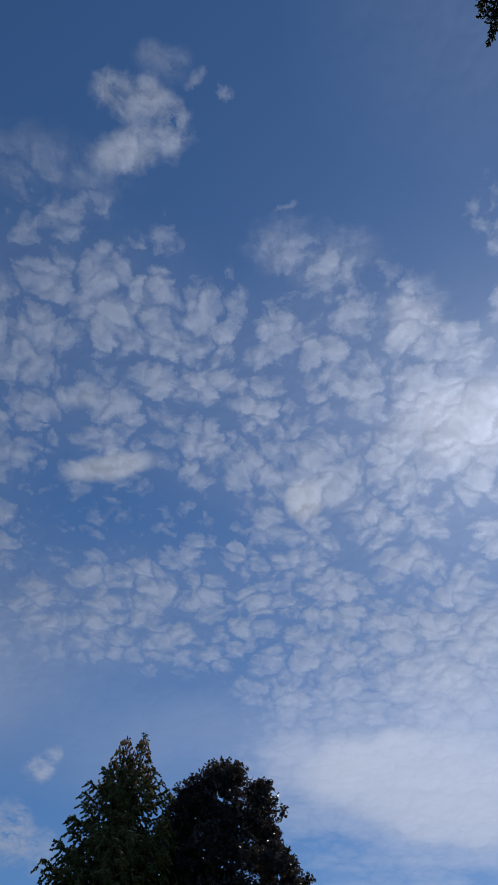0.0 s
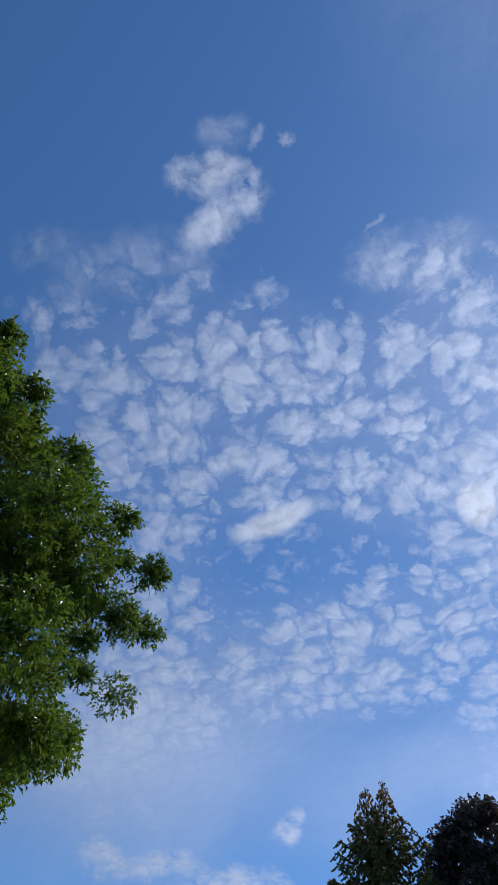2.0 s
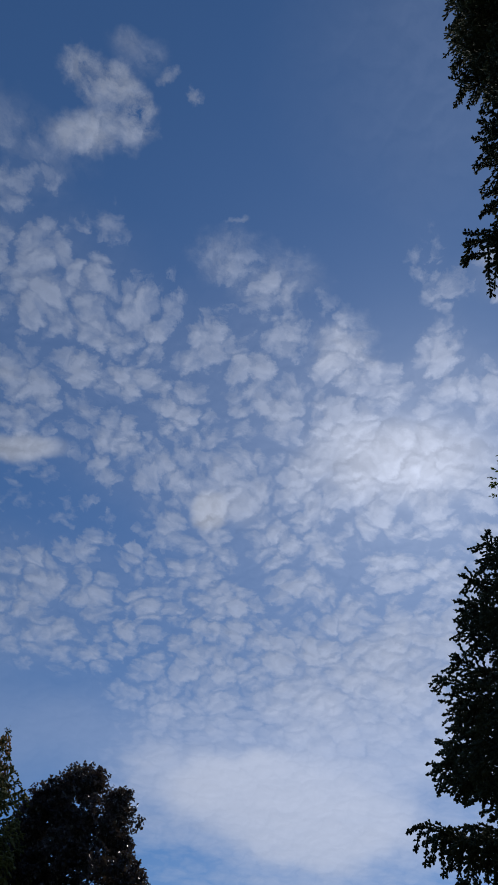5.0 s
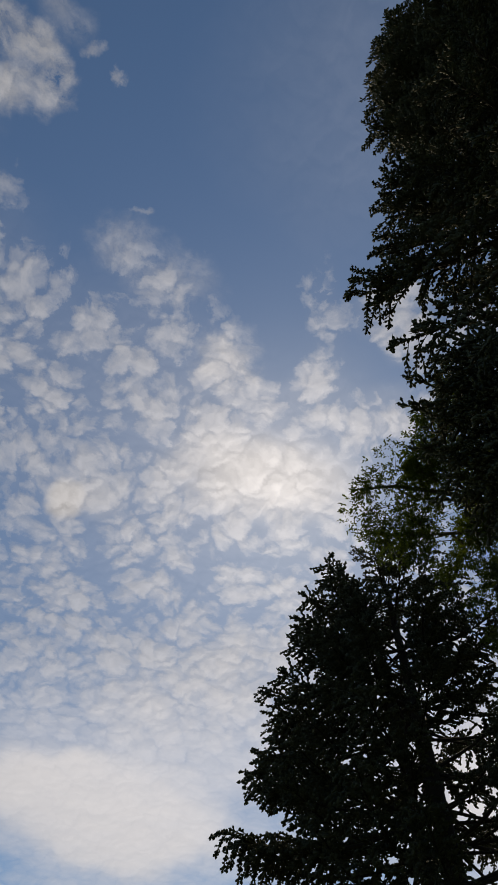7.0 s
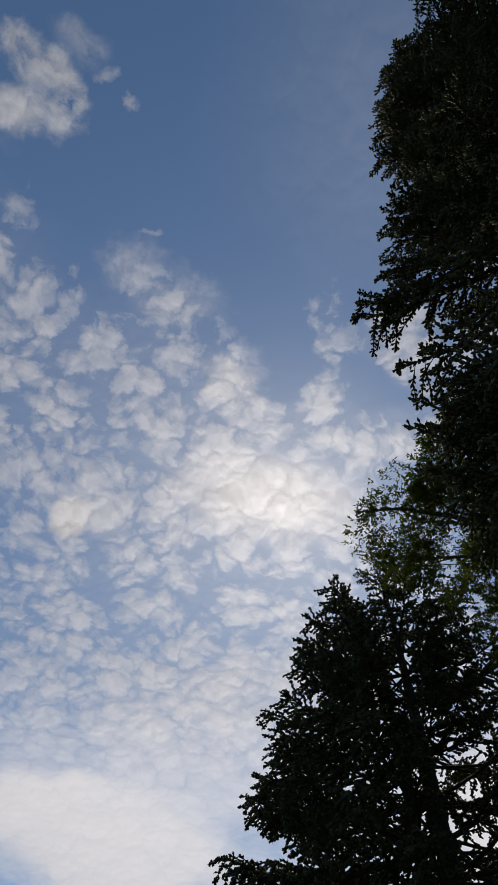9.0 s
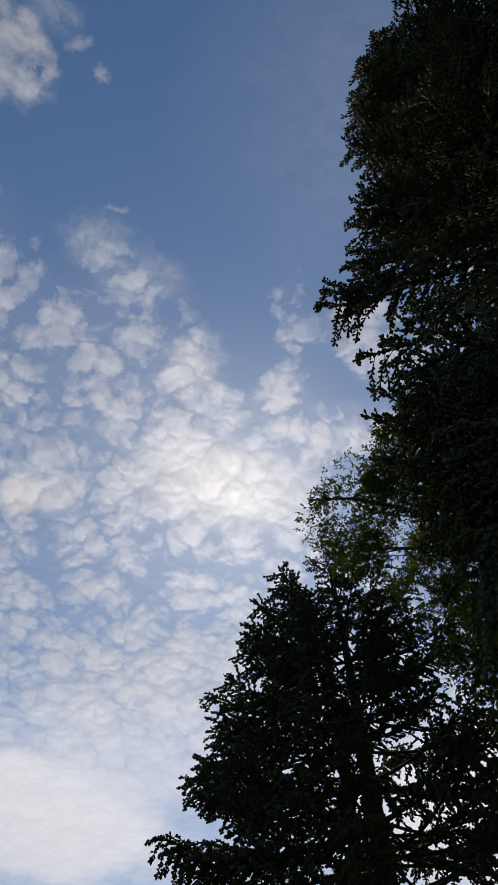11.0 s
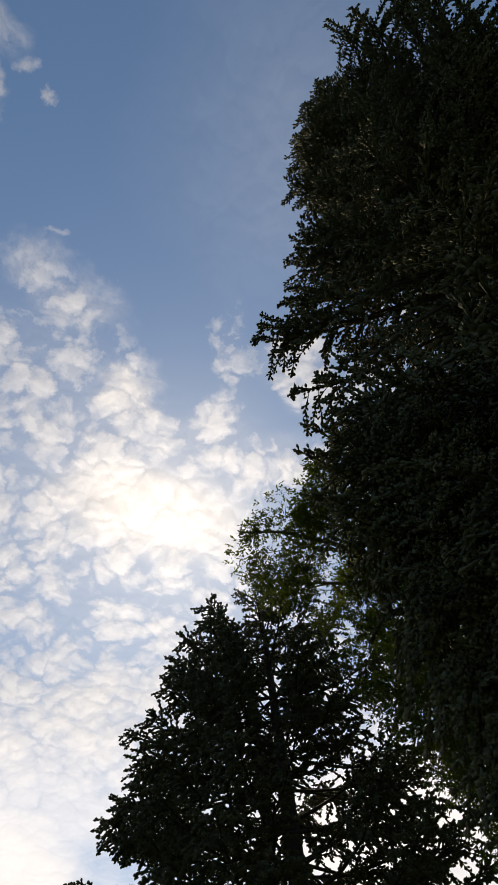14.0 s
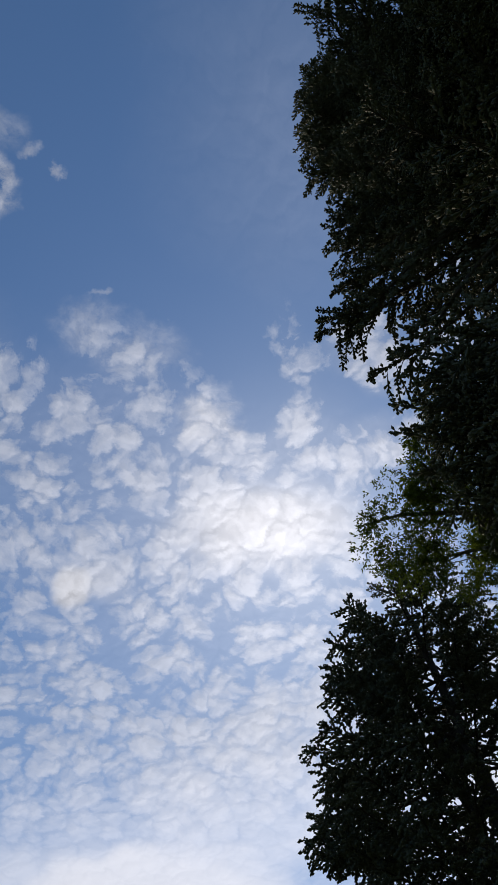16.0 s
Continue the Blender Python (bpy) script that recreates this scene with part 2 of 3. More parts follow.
def bark(name, dark, light, scale=14.0):
    m, n = material(name)
    co = n.add("ShaderNodeTexCoord").outputs["Object"]
    long_way = n.add("ShaderNodeMapping", None, {"Vector": co, "Scale": (1, 1, 0.25)}).outputs[0]
    ridges = n.noise(long_way, scale, 6.0, 0.65, 0.6).outputs["Fac"]
    patchy = n.noise(co, 1.7, 3.0).outputs["Fac"]
    c = n.mix(n.math("ADD", n.math("MULTIPLY", ridges, 0.7), n.math("MULTIPLY", patchy, 0.3)), (*dark, 1), (*light, 1))
    bump = n.add("ShaderNodeBump", None, {"Height": ridges, "Strength": 0.8, "Distance": 0.02})
    p = n.add("ShaderNodeBsdfPrincipled", None, {"Base Color": c, "Roughness": 0.95, "Specular IOR Level": 0.1, "Normal": bump.outputs[0]})
    n.add("ShaderNodeOutputMaterial", None, {0: p.outputs[0]})
    return m


NEEDLES = foliage("spruce_needles", (0.052, 0.053, 0.037), (0.108, 0.108, 0.072), 0.8, 0.08, 0.12)
NEEDLES_OLIVE = foliage("olive_spruce_needles", (0.135, 0.128, 0.056), (0.255, 0.228, 0.105), 0.8, 0.28, 0.15)
MAPLE_GREEN = foliage("green_leaves", (0.030, 0.064, 0.010), (0.165, 0.235, 0.036), 0.36, 0.36, 0.5)
LIME_GREEN = foliage("light_green_leaves", (0.025, 0.042, 0.009), (0.102, 0.130, 0.022), 0.5, 0.28)
PURPLE = foliage("purple_leaves", (0.028, 0.019, 0.023), (0.105, 0.072, 0.078), 0.34, 0.2, 0.5)
BARK_SPRUCE = bark("spruce_bark", (0.020, 0.015, 0.012), (0.065, 0.050, 0.040))
BARK_GREY = bark("grey_bark", (0.05, 0.045, 0.038), (0.16, 0.14, 0.12))
CONE = bark("cone_scales", (0.30, 0.14, 0.06), (0.58, 0.31, 0.15), 40.0)

# ---------------------------------------------------------------- geometry helpers
UP = np.array([0.0, 0.0, 1.0])


def unit(v):
    return v / (np.linalg.norm(v, axis=-1, keepdims=True) + 1e-9)


class Geo:
    """Gathers triangles and quads as arrays."""

    def __init__(self):
        self.v, self.f, self.n = [], [], 0

    def put(self, verts, faces):
        self.v.append(np.asarray(verts, float))
        self.f.append(np.asarray(faces, int) + self.n)
        self.n += len(verts)

    def tube(self, pts, radii, sides=6):
        pts, radii = np.asarray(pts, float), np.asarray(radii, float)
        tang = unit(np.gradient(pts, axis=0))
        ref = np.where(np.abs(tang[:, 2:3]) > 0.9, np.array([[1.0, 0, 0]]), UP[None])
        a = unit(np.cross(tang, ref))
        b = np.cross(tang, a)
        ang = np.linspace(0, 2 * np.pi, sides, endpoint=False)
        ring = pts[:, None] + radii[:, None, None] * (np.cos(ang)[None, :, None] * a[:, None] + np.sin(ang)[None, :, None] * b[:, None])
        i, j = np.meshgrid(np.arange(len(pts) - 1), np.arange(sides), indexing="ij")
        k = (j + 1) % sides
        q = np.stack([i * sides + j, i * sides + k, (i + 1) * sides + k, (i + 1) * sides + j], -1).reshape(-1, 4)
        self.put(ring.reshape(-1, 3), np.concatenate([q[:, [0, 1, 2]], q[:, [0, 2, 3]]]))

    def spindles(self, p, q, r, sides=4, belly=0.4):
        """Slim double cones from p to q."""
        n = len(p)
        if not n:
            return
        d = unit(q - p)
        a = unit(np.cross(d, np.where(np.abs(d[:, 2:3]) > 0.9, np.array([[1.0, 0, 0]]), UP[None])))
        b = np.cross(d, a)
        ang = np.linspace(0, 2 * np.pi, sides, endpoint=False)
        mid = p + (q - p) * belly
        ring = mid[:, None] + np.reshape(r, (-1, 1, 1)) * (np.cos(ang)[None, :, None] * a[:, None] + np.sin(ang)[None, :, None] * b[:, None])
        verts = np.concatenate([p[:, None], ring, q[:, None]], 1)
        faces = []
        for j in range(sides):
            k = (j + 1) % sides
            faces += [(0, 1 + k, 1 + j), (sides + 1, 1 + j, 1 + k)]
        m = sides + 2
        self.put(verts.reshape(-1, 3), (np.array(faces)[None] + (np.arange(n) * m)[:, None, None]).reshape(-1, 3))

    def needles(self, p, q, length, width, count, rng):
        """Single needles that stand off the shoots p-q, leaning forward."""
        n = len(p)
        if not n:
            return
        d = unit(q - p)[:, None]
        t = (np.arange(count)[None, :, None] + rng.random((n, count, 1))) / count
        side = unit(np.cross(d, rng.normal(size=(n, count, 3))))
        foot = p[:, None] + (q - p)[:, None] * (t * 1.0)
        tip = foot + length * (0.85 + 0.3 * rng.random((n, count, 1))) * (0.72 * side + 0.70 * d)
        across = unit(np.cross(tip - foot, rng.normal(size=(n, count, 3)))) * width / 2
        verts = np.stack([foot - across, foot + across, tip], 2).reshape(-1, 3)
        self.put(verts, np.arange(len(verts)).reshape(-1, 3))

    def leaves(self, base, way, face, length, width, fold=0.25):
        """Pointed leaves of four corners, folded along the middle; way: where they point, face: roughly their upper side."""
        n = len(base)
        way = unit(way)
        across = unit(np.cross(face, way))
        top = np.cross(way, across)
        length, width = np.reshape(length, (-1, 1)), np.reshape(width, (-1, 1))
        mid = base + way * length * 0.45
        tip = base + way * length - top * length * 0.12
        l = mid + across * width / 2 + top * width * fold
        r = mid - across * width / 2 + top * width * fold
        verts = np.stack([base, l, tip, r], 1).reshape(-1, 3)
        o = (np.arange(n) * 4)[:, None]
        self.put(verts, np.concatenate([o + [0, 2, 1], o + [0, 3, 2]]))

    def mesh(self, name, mat, smooth=False):
        v, f = np.concatenate(self.v), np.concatenate(self.f)
        me = bpy.data.meshes.new(name)
        me.vertices.add(len(v))
        me.vertices.foreach_set("co", v.ravel())
        me.loops.add(len(f) * 3)
        me.loops.foreach_set("vertex_index", f.ravel().astype(np.int32))
        me.polygons.add(len(f))
        me.polygons.foreach_set("loop_start", np.arange(len(f), dtype=np.int32) * 3)
        me.polygons.foreach_set("use_smooth", np.full(len(f), smooth))
        me.update(calc_edges=True)
        me.materials.append(mat)
        return me


def child(name, me, parent, m=None, label="", kind=""):
    ob = new(name, me)
    ob.parent = parent
    if m is not None:
        ob.matrix_basis = m
    return tagged(ob, label, kind=kind)


def thing(name, x, y, label, category, group=""):
    ob = new(name)
    ob.empty_display_size = 0.3
    ob.location = (x, y, 0)
    return tagged(ob, label, category, group)


def at(az, metres):
    return metres * math.sin(radians(az)), metres * math.cos(radians(az))


# ---------------------------------------------------------------- spruces
def spruce_branch(length, rng, shoot=0.105, thick=0.0155, needles=0, needle=0.034, gap=0.125, hang=0.22, wide=0.165, reach=0.6, pitch=0.42, bare=0.16, belly=0.7):
    """One branch along +x with side twigs and needled shoots: the wood's mesh data and the needles'."""
    wood, green = Geo(), Geo()
    s = np.linspace(0, 1, 11)
    sag = rng.uniform(0.08, 0.18)
    wig = np.cumsum(rng.normal(0, 0.012, 11)) * length
    z = length * (-sag * np.sin(s * np.pi * 0.75) + 0.14 * s**3)
    axis = np.stack([s * length, wig * s, z], 1)
    wood.tube(axis, 0.007 + 0.010 * length * (1 - s) ** 0.8, 5)

    def on(u):
        return np.array([np.interp(u, s, axis[:, k]) for k in range(3)])

    p, q = [], []

    def sprays(a, b, crowd=1.0):
        """Shoots all round the twig a-b, most of them to its sides."""
        run = np.linalg.norm(b - a)
        d = (b - a) / (run + 1e-9)
        flat = unit(np.cross(d, UP))
        k = max(1, int(run / (shoot * 1.5) + 0.5))
        for i in range(k):
            p.append(a + (b - a) * (i - 0.15) / k)
            q.append(a + (b - a) * (i + 1.15) / k)
        k = max(1, int(run / (shoot * pitch) * crowd))
        for i in range(k):
            u = (i + rng.random()) / k
            side = 1 if (i % 2) else -1
            out = unit(d * rng.uniform(0.5, 1.0) + flat * side * rng.uniform(0.25, 0.9) + UP * rng.normal(0.0, 0.42))
            start = a + (b - a) * u
            p.append(start)
            q.append(start + out * shoot * rng.uniform(0.6, 1.2))
        for _ in range(2):
            p.append(b - d * shoot * 0.4)
            q.append(b + unit(d + rng.normal(0, 0.25, 3)) * shoot * rng.uniform(0.6, 1.0))

    u = bare * min(1.0, length / 3.2)
    side = 1
    while u < 0.99:
        l2 = length * wide * (0.35 + 0.9 * math.sin(math.pi * min(1, u * 0.64 + 0.18)) ** 0.9) * rng.uniform(0.4, 1.35)
        l2 = min(l2, reach) + 0.05
        a = on(u)
        out = unit(np.array([rng.uniform(0.35, 0.9), side * rng.uniform(0.35, 0.95), rng.normal(0.05, 0.38)]))
        drop = hang * rng.uniform(0.2, 1.4) * l2
        mid = a + out * l2 * 0.5 + UP * drop * 0.05
        end = a + out * l2 - UP * drop
        wood.tube([a, mid, end], [0.004 + 0.004 * l2, 0.004, 0.002], 3)
        if l2 > 0.2:
            sprays(a + (mid - a) * 0.3, mid, 0.8)
        sprays(mid, end)
        side = -side
        u += gap / length * rng.uniform(0.6, 1.3) * (1 - 0.4 * u)
    sprays(on(0.35), on(0.6), 0.6)
    sprays(on(0.6), on(0.85), 0.8)
    sprays(on(0.85), on(1.0), 1.5)
    p, q = np.array(p), np.array(q)
    green.spindles(p, q, thick * rng.uniform(0.75, 1.3, len(p)), 3, belly)
    if needles:
        green.needles(p, q, needle, needle * 0.34, needles, rng)
    return wood, green


def branch_set(lengths, seed, mat, **how):
    """A few branches of each length, as mesh data to share."""
    out = []
    for i, ln in enumerate(lengths):
        rng = np.random.default_rng(seed + i)
        w, g = spruce_branch(ln, rng, **how)
        out.append((ln, w.mesh("branch_wood", BARK_SPRUCE, True), g.mesh("needles", mat, True)))
    return out


def stem(height, foot, lean=0.0, seed=0, sides=12, offset=(0, 0)):
    rng = np.random.default_rng(seed)
    s = np.linspace(0, 1, 26)
    pts = np.stack([offset[0] + lean * s + np.cumsum(rng.normal(0, 0.006, 26)), offset[1] + np.cumsum(rng.normal(0, 0.006, 26)), s * height - 0.05], 1)
    g = Geo()
    flare = 1 + 0.6 * np.exp(-s * height / 0.35)
    g.tube(pts, (foot * (1 - s) ** 0.9 + 0.012) * flare, sides)
    return g, pts


def spruce(tree, height, foot, outline, branches, seed, first=2.0, gap=0.42, per=6, mat=None, plain=None, plain_below=0.0, plain_above=99.0, back=95, low_more=0, fill=0, facing=0.0, level=0.48, lop=0.0, ragged=0.80, leaders=((0, 0, 0.0),), extra=(), backing=0, pads=()):
    """Trunk, then whorls of branches whose reach follows outline(height); each branch is a part with its needles under it."""
    rng = np.random.default_rng(seed)
    for k, (ox, oy, short) in enumerate(leaders):
        g, _ = stem(height - short, foot * (1 if k == 0 else 0.75), 0, seed + k, 12, (ox, oy))
        child("trunk", g.mesh("trunk", BARK_SPRUCE, True), tree)
    for k, (ox, oy, short) in enumerate(leaders):
        z = first + 0.2 * k
        turn = rng.uniform(0, 360)
        top = height - short
        while z < top - 0.12:
            n = (per + low_more if z < 8.5 else per) if z < top - 1.2 else 4
            n = max(3, n - 3) if z < plain_below else n
            for i in range(n):
                az = turn + 360 / n * i + rng.uniform(-16, 16)
                h = z + rng.uniform(-0.16, 0.16)
                reach = max(0.16, outline(h + short) * rng.uniform(ragged, 1.01)) * (1 + lop * max(0.0, math.cos(radians(az - 195))))
                turned = abs((az - facing + 180) % 360 - 180)
                ln, w, nd_ = min(plain if plain and (turned > back or h < plain_below or h > plain_above) else branches, key=lambda b: abs(b[0] - reach) + rng.uniform(0, 0.35))
                f = h / top
                tilt = 34 * (f - level) + rng.uniform(-7, 7) + (22 if h > top - 0.8 else 0)
                k_ = reach / ln
                m = pose(ox, oy, min(h, top - 0.03), 0, 0, az) @ pose(0, 0, 0, rng.uniform(-14, 14), -tilt, 0) @ Matrix.Diagonal((k_, min(k_, 1.15), min(k_, 1.1), 1))
                b = child("branch", w, tree, m)
                child("needles", nd_, b)
            for _ in range(backing if z < plain_above else 0):      # older boughs inside the crown
                reach = outline(z) * rng.uniform(0.6, 0.92)
                ln, w, nd_ = min(plain, key=lambda b: abs(b[0] - reach))
                b = child("branch", w, tree, pose(ox, oy, z + rng.uniform(-0.25, 0.25), 0, 0, rng.uniform(0, 360)) @ pose(0, 0, 0, rng.uniform(-60, 60), rng.uniform(-10, 14), 0) @ Matrix.Scale(reach / ln, 4))
                child("needles", nd_, b)
            turn += 37
            z += gap * (1 - 0.35 * z / top) * rng.uniform(0.8, 1.2)
        for _ in range(fill):
            h, az = first + (0.45 * top - first) * rng.random() ** 1.4, facing + rng.uniform(-70, 70)
            reach = outline(h) * rng.uniform(0.6, 0.95)
            ln, w, nd_ = min(branches, key=lambda b: abs(b[0] - reach))
            b = child("branch", w, tree, pose(ox, oy, h, 0, 0, az) @ pose(0, 0, 0, rng.uniform(-30, 30), rng.uniform(-6, 16), 0) @ Matrix.Scale(reach / ln, 4))
            child("needles", nd_, b)
        for h, az, reach, tilt in extra if k == 0 else ():
            ln, w, nd_ = min(branches, key=lambda b: abs(b[0] - reach))
            b = child("branch", w, tree, pose(0, 0, h, 0, 0, az) @ pose(0, 0, 0, 0, -tilt, 0) @ Matrix.Diagonal((reach / ln, 1, 1, 1)))
            child("needles", nd_, b)
            if pads:                                      # the bough's dense heart
                ln, w, nd_ = min(pads, key=lambda b: abs(b[0] - reach))
                b = child("branch", w, tree, pose(0, 0, h, 0, 0, az) @ pose(0, 0, 0, 80, -tilt - 1, 0) @ Matrix.Diagonal((0.95 * reach / ln, 1, 0.8, 1)))
                child("needles", nd_, b)
        # the leader's own tip
        g = Geo()
        p = np.array([[ox, oy, top - 0.35], [ox, oy, top - 0.2], [ox, oy, top - 0.3]])
        q = p + np.array([[0, 0, 0.42], [0.08, 0.02, 0.14], [-0.07, 0.03, 0.15]])
        g.spindles(p, q, [0.018] * 3, 4)
        g.needles(p, q, 0.02, 0.004, 30, rng)
        child("shoot_tip", g.mesh("shoot_tip", mat), tree)


def profile(*pairs):
    hs, rs = [p[0] for p in pairs], [p[1] for p in pairs]
    return lambda h: float(np.interp(h, hs, rs))


# the tall spruce that the camera stands under
near = thing("spruce_tree", *at(95, 5.5), "tall dark green spruce, dense needled boughs reaching out overhead", "tree", "spruces")
FINE = dict(shoot=0.078, thick=0.0185, needles=3, needle=0.030, gap=0.092, pitch=0.37, wide=0.15, reach=0.42, belly=0.74)
near_set = branch_set([4.2, 3.8, 3.4, 3.0, 2.6, 2.1, 1.6, 1.1, 0.7, 0.4], 11, NEEDLES, **FINE)
near_set += branch_set([4.0, 3.6, 3.2, 2.3, 1.8], 31, NEEDLES, hang=0.45, **FINE)
rear_set = branch_set([4.2, 3.6, 3.0, 2.4, 1.8, 1.2, 0.6], 41, NEEDLES, shoot=0.12, thick=0.025, needles=0, gap=0.19, pitch=0.58)

pad_set = branch_set([4.2, 3.6, 3.0, 2.4], 91, NEEDLES, shoot=0.085, thick=0.024, needles=1, needle=0.032, gap=0.10, pitch=0.42, wide=0.12, reach=0.32, bare=0.3)


def bough_to(tree, az, el, metres, tilt):
    """Height, heading, reach and tilt of a bough of the tree whose tip lies in that direction, so many metres off on the plan."""
    x, y = at(az, metres)
    dx, dy = x - tree.location[0], y - tree.location[1]
    reach = math.hypot(dx, dy) - 0.32
    return EYE + metres * math.tan(radians(el)) - reach * (math.tan(radians(tilt)) + 0.05), math.degrees(math.atan2(dy, dx)), reach / math.cos(radians(tilt)), tilt


BOUGHS = []
for az, el, metres, tilt, many in ((48.3, 64.9, 3.85, -10, 2), (55.5, 66.6, 4.0, -4, 2), (60.5, 69.8, 3.7, 0, 2), (53.2, 60.0, 4.0, -24, 1), (56.2, 56.6, 4.1, -8, 3), (54.0, 54.6, 4.0, -8, 3), (52.2, 52.6, 3.9, -10, 3), (51.8, 49.0, 4.0, -10, 3), (54.0, 46.0, 4.1, -10, 3),
                                   (98.0, 79.2, 2.6, 6, 4), (88.0, 78.6, 2.7, 4, 2), (76.5, 77.2, 3.0, 2, 4), (68.8, 75.7, 3.3, 0, 4), (63.0, 71.5, 3.5, -2, 3), (125.0, 78.2, 3.0, 4, 4), (135.0, 75.0, 3.2, 2, 3), (114.0, 71.5, 3.3, 3, 4), (122.0, 71.0, 3.5, 3, 4), (104.0, 73.5, 3.0, 4, 3), (128.0, 71.0, 3.6, 2, 3),
                                   (57.0, 45.5, 4.1, -8, 3), (56.0, 39.5, 4.1, -10, 2), (56.0, 34.0, 4.1, -12, 3), (57.0, 28.5, 4.2, -14, 3), (59.5, 24.5, 4.3, -16, 3), (64.0, 26.5, 4.0, -14, 4), (61.0, 33.0, 4.1, -12, 4), (66.0, 36.0, 3.8, -10, 4), (62.0, 40.0, 4.0, -10, 3), (70.0, 30.0, 3.6, -12, 3)):
    for k in range(many):
        BOUGHS.append(bough_to(near, az + 1.4 * k, el - 0.9 * k + (0.8 if k % 2 else 0.0), metres + 0.07 * k, tilt - 2 * k))
spruce(near, 25.0, 0.30, profile((3.4, 2.7), (4.0, 3.0), (5, 3.15), (6, 3.3), (7, 3.2), (7.6, 2.75), (8.3, 1.75), (9.3, 1.75), (10.4, 2.65), (11.2, 2.75), (13.4, 2.4), (15, 2.4), (18, 2.0), (21, 1.6), (23, 1.1), (25, 0.2)), near_set, 5, first=3.9, gap=0.60, per=8, mat=NEEDLES,
       plain=rear_set, low_more=3, fill=40, facing=148.0, back=82, level=0.52, lop=0.05, plain_above=18.6, extra=BOUGHS, backing=5, pads=pad_set)

# the spruce across the lawn, open enough to see its trunks
open_spruce = thing("spruce_tree", *at(44.3, 13.0), "dark open-branched spruce with two visible trunks and drooping twigs", "tree", "spruces")
OPEN_BOUGHS = []
for az, el, tilt in ((25.7, 24.4, -6), (28.0, 27.4, -6), (29.6, 33.4, -2), (32.9, 38.5, 2), (34.0, 41.0, 4)):
    for k in range(3):
        OPEN_BOUGHS.append(bough_to(open_spruce, az + 1.1 * k, el - 0.8 * k, 12.7 + 0.25 * k, tilt - k))
open_set = branch_set([4.2, 3.8, 3.4, 3.0, 2.6, 2.1, 1.6, 1.1, 0.7, 0.4], 51, NEEDLES, shoot=0.088, thick=0.0255, needles=2, needle=0.040, gap=0.066, hang=0.30, wide=0.15, reach=0.40, pitch=0.36, bare=0.53, belly=0.72)
low_set = branch_set([4.2, 3.6], 61, NEEDLES, shoot=0.2, thick=0.026, needles=1, needle=0.05, gap=0.22, hang=0.5, pitch=0.6)
spruce(open_spruce, 14.0, 0.34, profile((3, 4.0), (5.5, 4.3), (6.4, 4.1), (7.4, 3.7), (8.2, 3.3), (9.2, 2.95), (9.9, 2.95), (11.5, 2.5), (12.2, 2.0), (13.3, 1.25), (14.0, 0.6), (14.3, 0.2)), open_set, 8, first=2.4, gap=0.88, per=7, mat=NEEDLES, plain=low_set, plain_below=5.4, back=181,
       leaders=((0, 0, 0.0), (-0.36, 0.3, 1.5)), extra=OPEN_BOUGHS)

# the olive spruce beyond, with two tips hung with cones
far_spruce = thing("spruce_tree", *at(-8.35, 27.0), "olive-green spruce with twin tips hung with brown cones", "tree", "spruces")
far_set = branch_set([3.4, 2.8, 2.2, 1.7, 1.2, 0.8, 0.45], 71, NEEDLES_OLIVE, shoot=0.12, thick=0.037, needles=2, needle=0.050, gap=0.12, hang=0.75, wide=0.20, reach=0.50, pitch=0.40, belly=0.68)
far_low = branch_set([3.4, 2.9], 81, NEEDLES_OLIVE, shoot=0.25, thick=0.05, needles=0, gap=0.3, hang=0.7, pitch=0.7)
spruce(far_spruce, 16.3, 0.22, profile((3, 3.5), (8, 3.0), (10.2, 2.55), (10.8, 2.35), (11.8, 1.8), (13.0, 1.5), (14.0, 1.15), (14.6, 0.72), (15.2, 0.46), (15.8, 0.26), (16.3, 0.10)), far_set, 9, first=2.6, gap=0.62, per=7, mat=NEEDLES_OLIVE, plain=far_low, plain_below=10.4, back=181, ragged=0.62,
       leaders=((-0.36, 0, 0.2), (0.36, 0, 0.0)))


